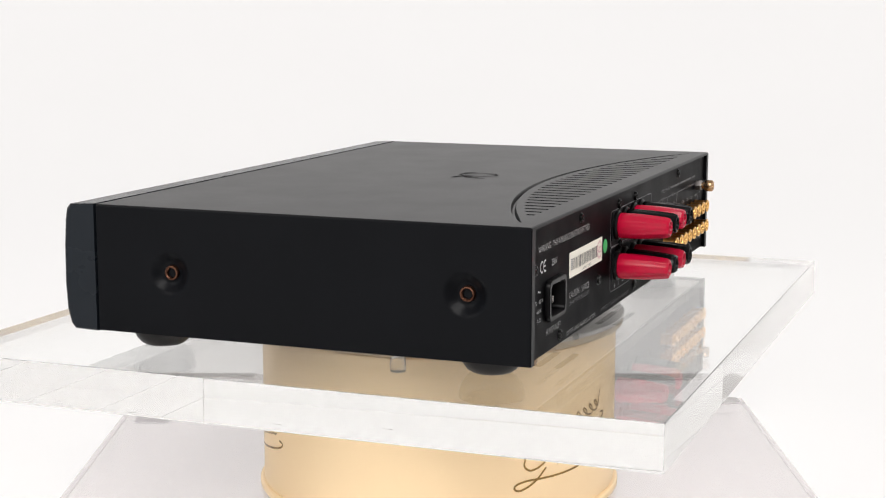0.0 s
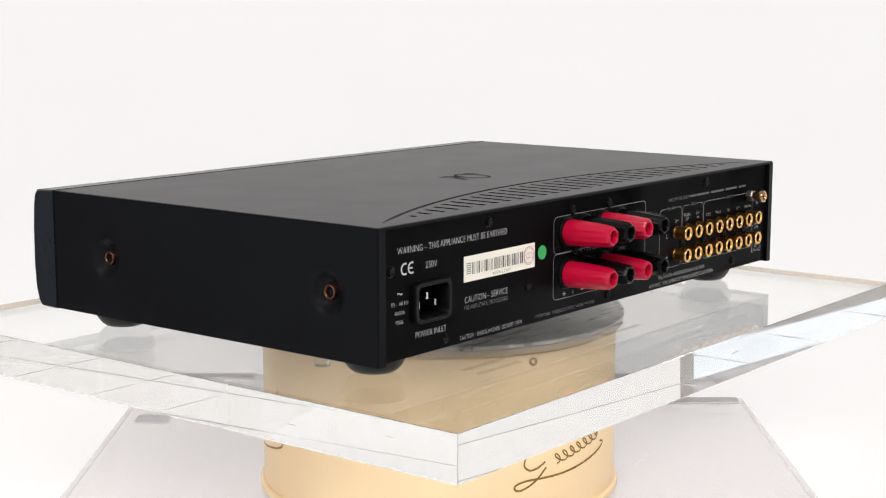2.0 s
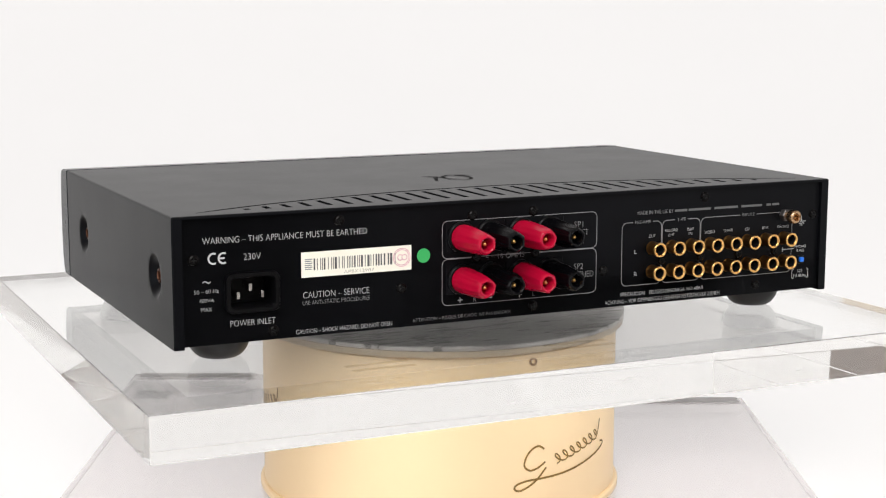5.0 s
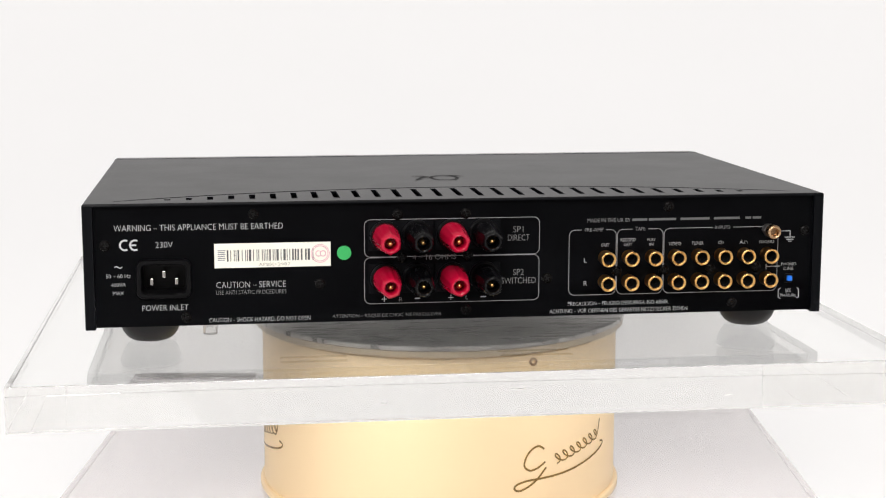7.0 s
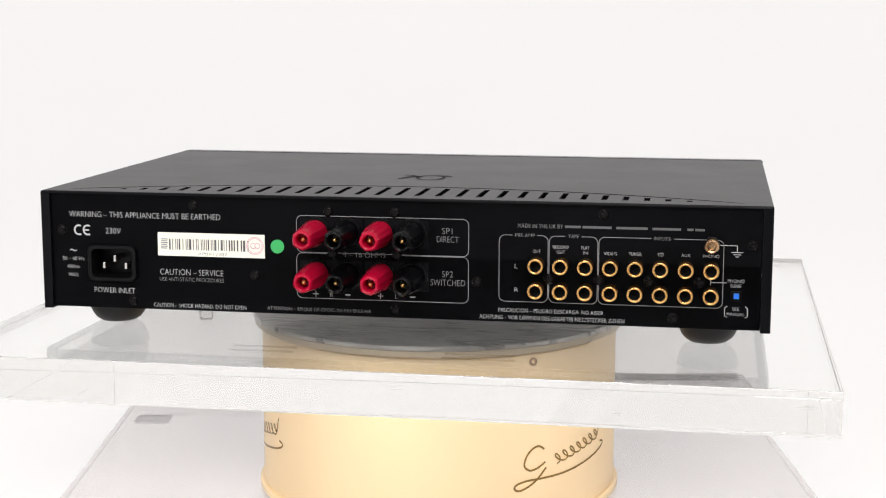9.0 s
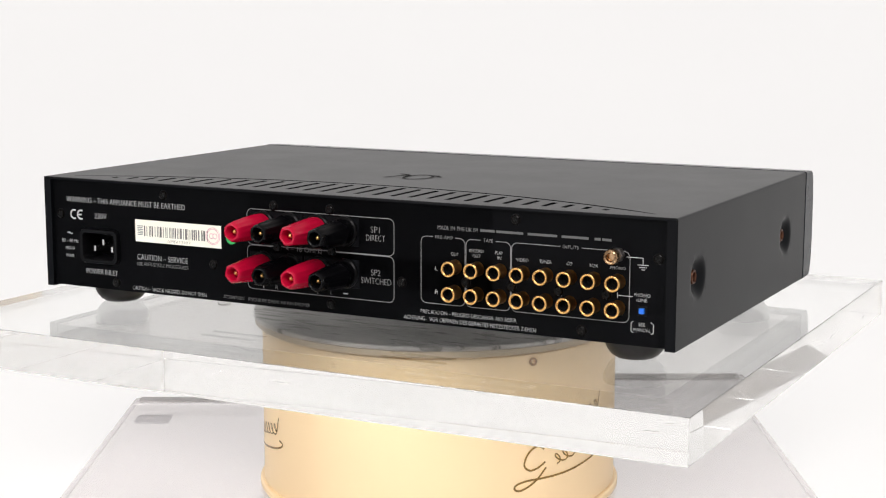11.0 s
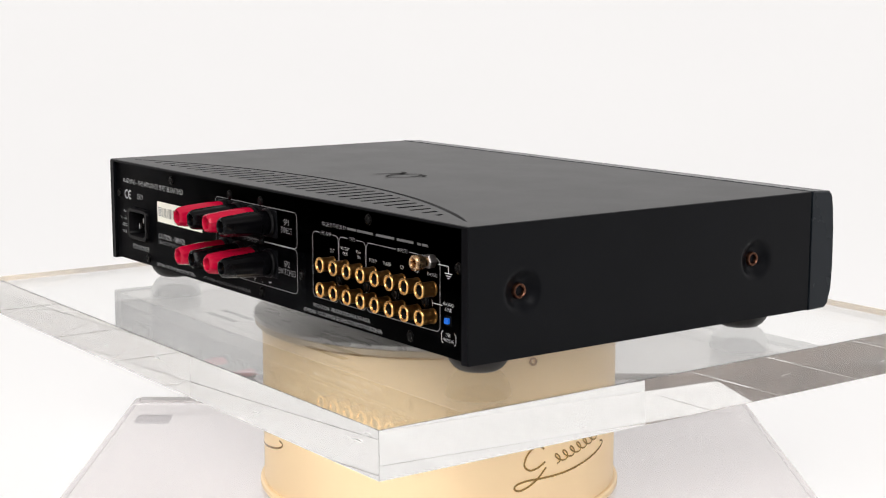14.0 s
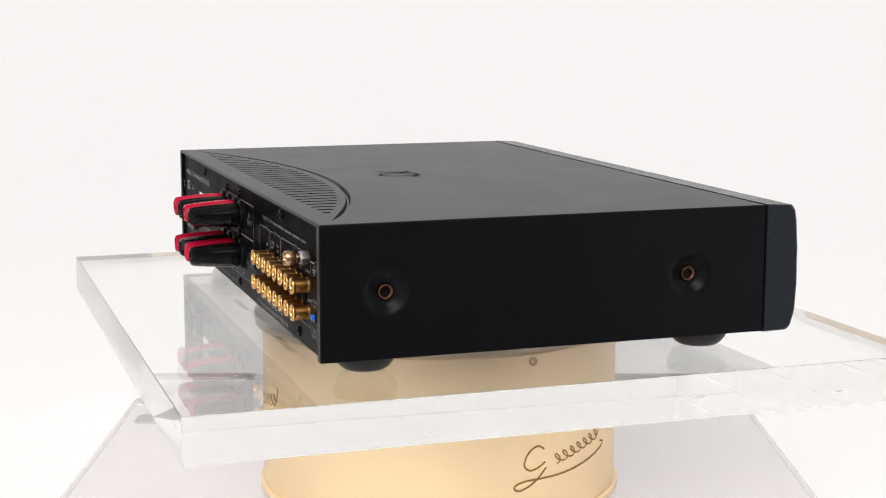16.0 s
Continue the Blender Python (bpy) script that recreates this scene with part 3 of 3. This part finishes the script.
def build_print():
    L = lettering
    L("WARNING – THIS APPLIANCE MUST BE EARTHED", -0.2029, -0.1079, 0.0688, 0.0722)
    bm = bmesh.new()
    for cx in (-0.1969, -0.1913):
        ribbon(bm, arc_points(cx, 0.0608, 0.0028, 62, 298, 14), 0.0010, on_panel)
    ribbon(bm, [(-0.1941, 0.0608), (-0.1907, 0.0608)], 0.0009, on_panel)
    part("printed_mark", bm, M_INK, amp)
    L("230V", -0.1800, -0.1703, 0.0590, 0.0624)
    L("~", -0.2032, -0.1988, 0.0475, 0.0490)
    L("50 – 60 Hz", -0.2080, -0.1943, 0.0421, 0.0443)
    L("400VA", -0.2053, -0.1972, 0.0372, 0.0393)
    L("MAX", -0.2044, -0.1983, 0.0323, 0.0344)
    L("POWER INLET", -0.1882, -0.1624, 0.0228, 0.0260)
    L("CAUTION – SERVICE", -0.1462, -0.1067, 0.0350, 0.0385)
    L("USE ANTI-STATIC PROCEDURES", -0.1465, -0.1065, 0.0312, 0.0335, M_DIMINK)
    L("CAUTION – SHOCK HAZARD. DO NOT OPEN", -0.1506, -0.0929, 0.0152, 0.0176)
    L("ATTENTION – RISQUE DE CHOC. NE PAS ENLEVER", -0.0800, -0.0167, 0.0155, 0.0178, M_DIMINK)
    L("SP1", 0.0258, 0.0318, 0.0641, 0.0676, M_DIMINK)
    L("DIRECT", 0.0227, 0.0355, 0.0592, 0.0627, M_DIMINK)
    L("SP2", 0.0259, 0.0322, 0.0387, 0.0422, M_DIMINK)
    L("SWITCHED", 0.0190, 0.0394, 0.0337, 0.0373, M_DIMINK)
    L("4 – 16 OHMS", -0.0333, -0.0079, 0.0490, 0.0520, M_DIMINK)
    for x in (-0.0499, -0.0109):
        L("+", x - 0.0016, x + 0.0016, 0.0247, 0.0279)
    for x in (-0.0306, 0.0083):
        L("–", x - 0.0016, x + 0.0016, 0.0260, 0.0266)
    L("R", -0.0412, -0.0394, 0.0247, 0.0272, M_DIMINK)
    L("L", -0.0021, -0.0006, 0.0250, 0.0275, M_DIMINK)
    L("MADE IN THE UK BY", 0.0700, 0.0958, 0.0690, 0.0713, M_DIMINK)
    bars([(0.0970, 0.1060), (0.1070, 0.1235), (0.1262, 0.1440), (0.1466, 0.1625), (0.1660, 0.1695), (0.1704, 0.1758)], 0.0695, 0.0709, M_FAINT)
    L("PRE-AMP", 0.0685, 0.0797, 0.0636, 0.0656, M_DIMINK)
    L("TAPE", 0.0990, 0.1050, 0.0637, 0.0657, M_DIMINK)
    L("INPUTS", 0.1475, 0.1568, 0.0637, 0.0657, M_DIMINK)
    L("OUT", 0.0786, 0.0832, 0.0545, 0.0564)
    L("RECORD", 0.0902, 0.0992, 0.0574, 0.0592)
    L("OUT", 0.0924, 0.0971, 0.0545, 0.0563)
    L("PLAY", 0.1065, 0.1112, 0.0573, 0.0591)
    L("IN", 0.1077, 0.1101, 0.0545, 0.0562)
    L("VIDEO", 0.1194, 0.1269, 0.0544, 0.0563)
    L("TUNER", 0.1335, 0.1407, 0.0545, 0.0564)
    L("CD", 0.1499, 0.1531, 0.0546, 0.0565)
    L("AUX", 0.1630, 0.1681, 0.0546, 0.0565)
    L("PHONO", 0.1752, 0.1842, 0.0545, 0.0563)
    L("L", 0.0683, 0.0699, 0.0453, 0.0478)
    L("R", 0.0683, 0.0704, 0.0315, 0.0340)
    L("PHONO", 0.1893, 0.1985, 0.0408, 0.0426)
    L("/LINE", 0.1906, 0.1968, 0.0380, 0.0399)
    L("SEE", 0.1921, 0.1960, 0.0247, 0.0266)
    L("MANUAL", 0.1892, 0.1991, 0.0217, 0.0236)
    L("PRECAUCION – PELIGRO DESCARGA. NO ABRIR.", 0.0590, 0.1202, 0.0195, 0.0217)
    L("ACHTUNG – VOR OEFFNEN DES GERAETES NETZSTECKER ZIEHEN", 0.0479, 0.1318, 0.0152, 0.0175)
    frame_lines(-0.0613, 0.0414, 0.0511, 0.0729, [])
    frame_lines(-0.0614, 0.0413, 0.0237, 0.0507, [(-0.043, 0.001)])
    frame_lines(0.0592, 0.0875, 0.0258, 0.0646, [(0.0668, 0.0812)])
    frame_lines(0.0881, 0.1159, 0.0258, 0.0646, [(0.0972, 0.1066)])
    frame_lines(0.1165, 0.1866, 0.0258, 0.0647, [(0.1460, 0.1586)])
    bm = bmesh.new()
    w = 0.00036
    for seg in ([(0.1846, 0.0618), (0.1940, 0.0618)], [(0.1940, 0.0618), (0.1940, 0.0582)], [(0.1908, 0.0580), (0.1973, 0.0580)],
                [(0.1919, 0.0567), (0.1962, 0.0567)], [(0.1930, 0.0555), (0.1951, 0.0555)]):
        ribbon(bm, seg, w, on_panel)
    part("printed_earth_symbol", bm, M_INK, amp)
    bm = bmesh.new()
    for seg in ([(0.1797, 0.0420), (0.1797, 0.0388)], [(0.1797, 0.0405), (0.1886, 0.0405)],
                [(0.1893, 0.0272), (0.1879, 0.0262), (0.1879, 0.0216), (0.1893, 0.0207)], [(0.1992, 0.0272), (0.2006, 0.0262), (0.2006, 0.0216), (0.1992, 0.0207)]):
        ribbon(bm, seg, w, on_panel)
    part("printed_pointer", bm, M_INK, amp)


FACING = Matrix.Rotation(radians(90), 4, "X")     # turns local z towards the rear (-y)


def build_inlet():
    inlet = new("power_inlet")
    inlet.parent = amp
    inlet.location = (-0.1757, YFACE, 0.0412)
    bm = bmesh.new()

    def ring(w, h, r, y, cut=0.0):
        pts = []
        for cx, cz, a in ((w / 2 - r, h / 2 - r, 0), (-w / 2 + r, h / 2 - r, 90), (-w / 2 + r, -h / 2 + r, 180), (w / 2 - r, -h / 2 + r, 270)):
            pts += arc_points(cx, cz, r, a, a + 90, 5)
        return [bm.verts.new((x, y, z)) for x, z in pts]
    rings = [ring(0.0308, 0.0222, 0.0042, -0.0001), ring(0.0308, 0.0222, 0.0042, -0.0022), ring(0.0300, 0.0214, 0.0038, -0.0030),
             ring(0.0258, 0.0176, 0.0030, -0.0030), ring(0.0248, 0.0166, 0.0026, -0.0022), ring(0.0244, 0.0162, 0.0026, 0.0150)]
    for a, b in zip(rings, rings[1:]):
        n = len(a)
        for i in range(n):
            bm.faces.new((a[i], a[(i + 1) % n], b[(i + 1) % n], b[i]))
    bm.faces.new(rings[-1])
    smooth(part("housing", bm, M_BLACKP, inlet, "moulded black plastic socket housing"))
    for x, z in ((-0.0070, -0.0022), (0.0, 0.0022), (0.0070, -0.0022)):
        part("pin", block((x - 0.0009, 0.0020, z - 0.0020), (x + 0.0009, 0.0149, z + 0.0020), 0.0004), M_STEEL, inlet, "flat nickel contact pin")


def build_stickers():
    lab = part("serial_label", block((-0.1471, YFACE - 0.00045, 0.0466), (-0.0808, YFACE - 0.0001, 0.0607)), M_PAPER, amp, "cream paper serial label with a barcode")
    rng = random.Random(5)
    bm = bmesh.new()
    y = YFACE - 0.0006
    at = lambda x, z: (x, y, z)
    x = -0.1400
    while x < -0.0905:
        w = rng.choice((0.00045, 0.00045, 0.0009, 0.0013))
        part("bar", ribbon(bmesh.new(), [(x, 0.0537), (x + w, 0.0537)], 0.0066, at), M_BAR, lab)
        x += w + rng.choice((0.0006, 0.0006, 0.0011, 0.0015))
    for i in range(6):
        z = 0.0512 + i * 0.0011
        ribbon(bm, [(-0.1452, z), (-0.1412 + 0.0004 * (i % 2), z)], 0.0006, at)
    part("grey_stamp", bm, M_DIMINK, lab)
    lettering("AP8X12987", -0.1220, -0.1040, 0.0474, 0.0492, M_BAR, lab, y)
    bm = bmesh.new()
    for r in (0.0052, 0.0044):
        ribbon(bm, [p for p in arc_points(-0.0868, 0.0540, r, 0, 360, 28)], 0.0004, at)
    ribbon(bm, [p for p in arc_points(-0.0878, 0.0540, 0.0016, 40, 320, 10)], 0.0005, at)
    ribbon(bm, [p for p in arc_points(-0.0852, 0.0540, 0.0016, 0, 360, 12)], 0.0005, at)
    part("round_stamp", bm, M_STAMP, lab, "faint pink round stamp")
    bm = lathe([(0, 0.0001), (0.0041, 0.0001), (0.0041, 0.0004), (0, 0.00042)], 36, Matrix.Translation((-0.0731, YFACE, 0.0540)) @ FACING)
    part("round_sticker", bm, M_GREEN, amp, "round bright green sticker")


def build_screws():
    bm = lathe([(0, 0.0013), (0.0009, 0.0013), (0.0020, 0.0014), (0.0026, 0.0010), (0.0028, 0.0003), (0.0032, 0.0002), (0.0032, 0.0), (0, 0.0)], 18, FACING)
    first = smooth(part("panel_screw", bm, M_SCREW, amp, "small black cross-head screw"))
    first.location = (-0.2081, YFACE, 0.0606)
    # raised dark bars drawn for the shade in the cross recess
    for w, h in ((0.0028, 0.0006), (0.0006, 0.0028)):
        part("recess_shade", block((-w / 2, -0.00155, -h / 2), (w / 2, -0.0012, h / 2)), M_DARK, first)
    for x, z in ((-0.1245, 0.0773), (-0.1636, 0.0185), (-0.0870, 0.0362), (-0.0420, 0.0755), (-0.0021, 0.0757), (-0.0394, 0.0506), (-0.0009, 0.0508),
                 (-0.0019, 0.0190), (0.0463, 0.0364), (0.1189, 0.0778), (0.2028, 0.0620), (0.0881, 0.0396), (0.1167, 0.0398), (0.1452, 0.0398), (0.1734, 0.0402), (0.1592, 0.0191)):
        again(first, pose(x, YFACE, z, 0, random.uniform(0, 80), 0))


def build_posts():
    def post(mat, label):
        p = new("binding_post")
        p.parent = amp
        tagged(p, label)
        bm = lathe([(0.0090, 0.0), (0.0090, 0.0022), (0.0082, 0.0030), (0.0, 0.0030)], 28, FACING)
        smooth(part("collar", bm, M_BLACKP, p, "black plastic collar"))
        # six-sided flared grip that narrows towards its open end
        bm = bmesh.new()
        n = 72
        rows = [(0.0070, 0.0028), (0.0076, 0.0033), (0.0078, 0.0055), (0.0077, 0.0095), (0.0076, 0.0130), (0.0073, 0.0180), (0.0069, 0.0230), (0.0064, 0.0280), (0.0061, 0.0310), (0.0057, 0.0330), (0.0050, 0.0339), (0.0044, 0.0341), (0.0038, 0.0338), (0.0034, 0.0328), (0.0031, 0.0225), (0.0, 0.0222)]
        rings = []
        for r, z in rows:
            ring = []
            for i in range(n):
                a = 2 * math.pi * i / n
                k = (a + math.pi / 6) % (math.pi / 3) - math.pi / 6
                flat = 0.6 * min(1.0, max(0.0, (z - 0.008) / 0.020))
                rib = 0.032 * (0.5 - 0.5 * math.cos(12 * a)) ** 2 * min(1.0, max(0.0, (z - 0.004) / 0.006))
                flute = 1 - rib * (1.0 if z < 0.032 else 0.3)
                hexa = math.cos(math.pi / 6) / math.cos(k) * 1.06 * flute
                q = r * ((1 - flat) * flute + flat * hexa) if r > 0.0043 else r
                ring.append(bm.verts.new((q * math.cos(a), q * math.sin(a), z)))
            rings.append(ring)
        for a, b in zip(rings, rings[1:]):
            for i in range(n):
                bm.faces.new((a[i], a[(i + 1) % n], b[(i + 1) % n], b[i]))
        bmesh.ops.transform(bm, matrix=FACING, verts=bm.verts[:])
        smooth(part("grip", bm, mat, p), 28)
        bm = lathe([(0, 0.0312), (0.0006, 0.0311), (0.0012, 0.0306), (0.0015, 0.0296), (0.0015, 0.0225)], 20, FACING)
        smooth(part("gold_core", bm, M_GOLD, p, "gold-plated socket core"))
        return p
    for x0, x1 in ((-0.0590, -0.0212), (-0.0201, 0.0181)):
        for z in (0.0634, 0.0385):
            part("post_plate", block((x0, YFACE - 0.0007, z - 0.0086), (x1, YFACE - 0.0001, z + 0.0086), 0.0003, 1), M_PANEL, amp, "thin black plastic mounting plate")
    red, black = post(M_RED, "red plastic loudspeaker binding post"), post(M_GRIP, "black plastic loudspeaker binding post")
    red.matrix_basis, black.matrix_basis = pose(-0.0493, YFACE, 0.0633), pose(-0.0308, YFACE, 0.0635)
    again(red, pose(-0.0104, YFACE, 0.0636, 0, 20, 0))
    again(black, pose(0.0083, YFACE, 0.0636, 0, 10, 0))
    for src, x, ry in ((red, -0.0491, 12), (black, -0.0304, 33), (red, -0.0102, -8), (black, 0.0085, 5)):
        again(src, pose(x, YFACE, 0.0385, 0, ry, 0))


def build_sockets():
    s = new("phono_socket")
    s.parent = amp
    tagged(s, "gold-plated phono socket")
    smooth(part("tube", lathe([(0.0043, 0.0), (0.0043, 0.0006), (0.0042, 0.0009), (0.0041, 0.0010), (0.0041, 0.0082)], 28, FACING), M_TUBE, s, "gold-plated socket tube, darkened for shade"), 40)
    smooth(part("rim", lathe([(0.0041, 0.0079), (0.0044, 0.0082), (0.00455, 0.0088), (0.0044, 0.0094), (0.0040, 0.0097), (0.0035, 0.0096), (0.0031, 0.0091), (0.0030, 0.0084)], 32, FACING), M_GOLD, s, "bright gold-plated rim"), 60)
    smooth(part("insulator", lathe([(0.0040, 0.0085), (0.0030, 0.0085), (0.0029, 0.0080), (0.0028, 0.0035), (0.0017, 0.0034), (0.0015, 0.0028), (0, 0.0025)], 20, FACING), M_DARK, s, "black insulator"))
    s.matrix_basis = pose(0.0811, YFACE, 0.0480)
    for i in range(8):
        for z in (0.0480, 0.0335):
            if (i, z) != (0, 0.0480):
                again(s, pose(0.0811 + 0.01412 * i, YFACE, z, 0, random.uniform(0, 90), 0))
    g = new("earth_post")
    g.parent = amp
    tagged(g, "nickel and brass earth terminal")
    g.location = (0.1800, YFACE, 0.0629)
    smooth(part("nut", lathe([(0.0, 0.0), (0.0038, 0.0), (0.0040, 0.0006), (0.0040, 0.0040), (0.0036, 0.0047), (0.0, 0.0049)], 6, FACING), M_NUT, g), 20)
    smooth(part("knob", lathe([(0.0026, 0.0047), (0.0026, 0.0070), (0.0038, 0.0072), (0.0042, 0.0079), (0.0042, 0.0120), (0.0039, 0.0127), (0.0033, 0.0131), (0.0026, 0.0128), (0.0021, 0.0118), (0.0020, 0.0096), (0, 0.0095)], 28, FACING), M_BRASS, g, "brass thumb knob"))
    b = part("line_switch", block((0.1927, YFACE - 0.0022, 0.0317), (0.1957, YFACE, 0.0347), 0.0003), M_BLUE, amp, "square blue push switch")
    part("bezel", block((0.1914, YFACE - 0.0006, 0.0304), (0.1969, YFACE - 0.0001, 0.0359), 0.0002), M_BLACKP, b)


build_cover()
build_shell()
build_print()
build_inlet()
build_stickers()
build_posts()
build_sockets()
build_screws()


# ================= what turns =================
def motions():
    turn = [(0, 68.66), (1, 60.10), (2, 51.47), (3, 42.78), (4, 34.03), (5, 25.24), (6, 16.41), (7, 7.56), (8, -1.30),
            (9, -10.16), (10, -19.01), (11, -27.85), (12, -36.66), (13, -45.43), (14, -54.15), (15, -62.82), (16, -71.41)]
    walk(amp, [(t, pose(0, 0, 0, 0, 0, a)) for t, a in turn])
    walk(upper_plate, [(t, pose(0, 0, 0, 0, 0, a)) for t, a in turn])
    walk(platter, [(t, pose(0, 0, -0.0334, 0, 0, a)) for t, a in turn])


motions()
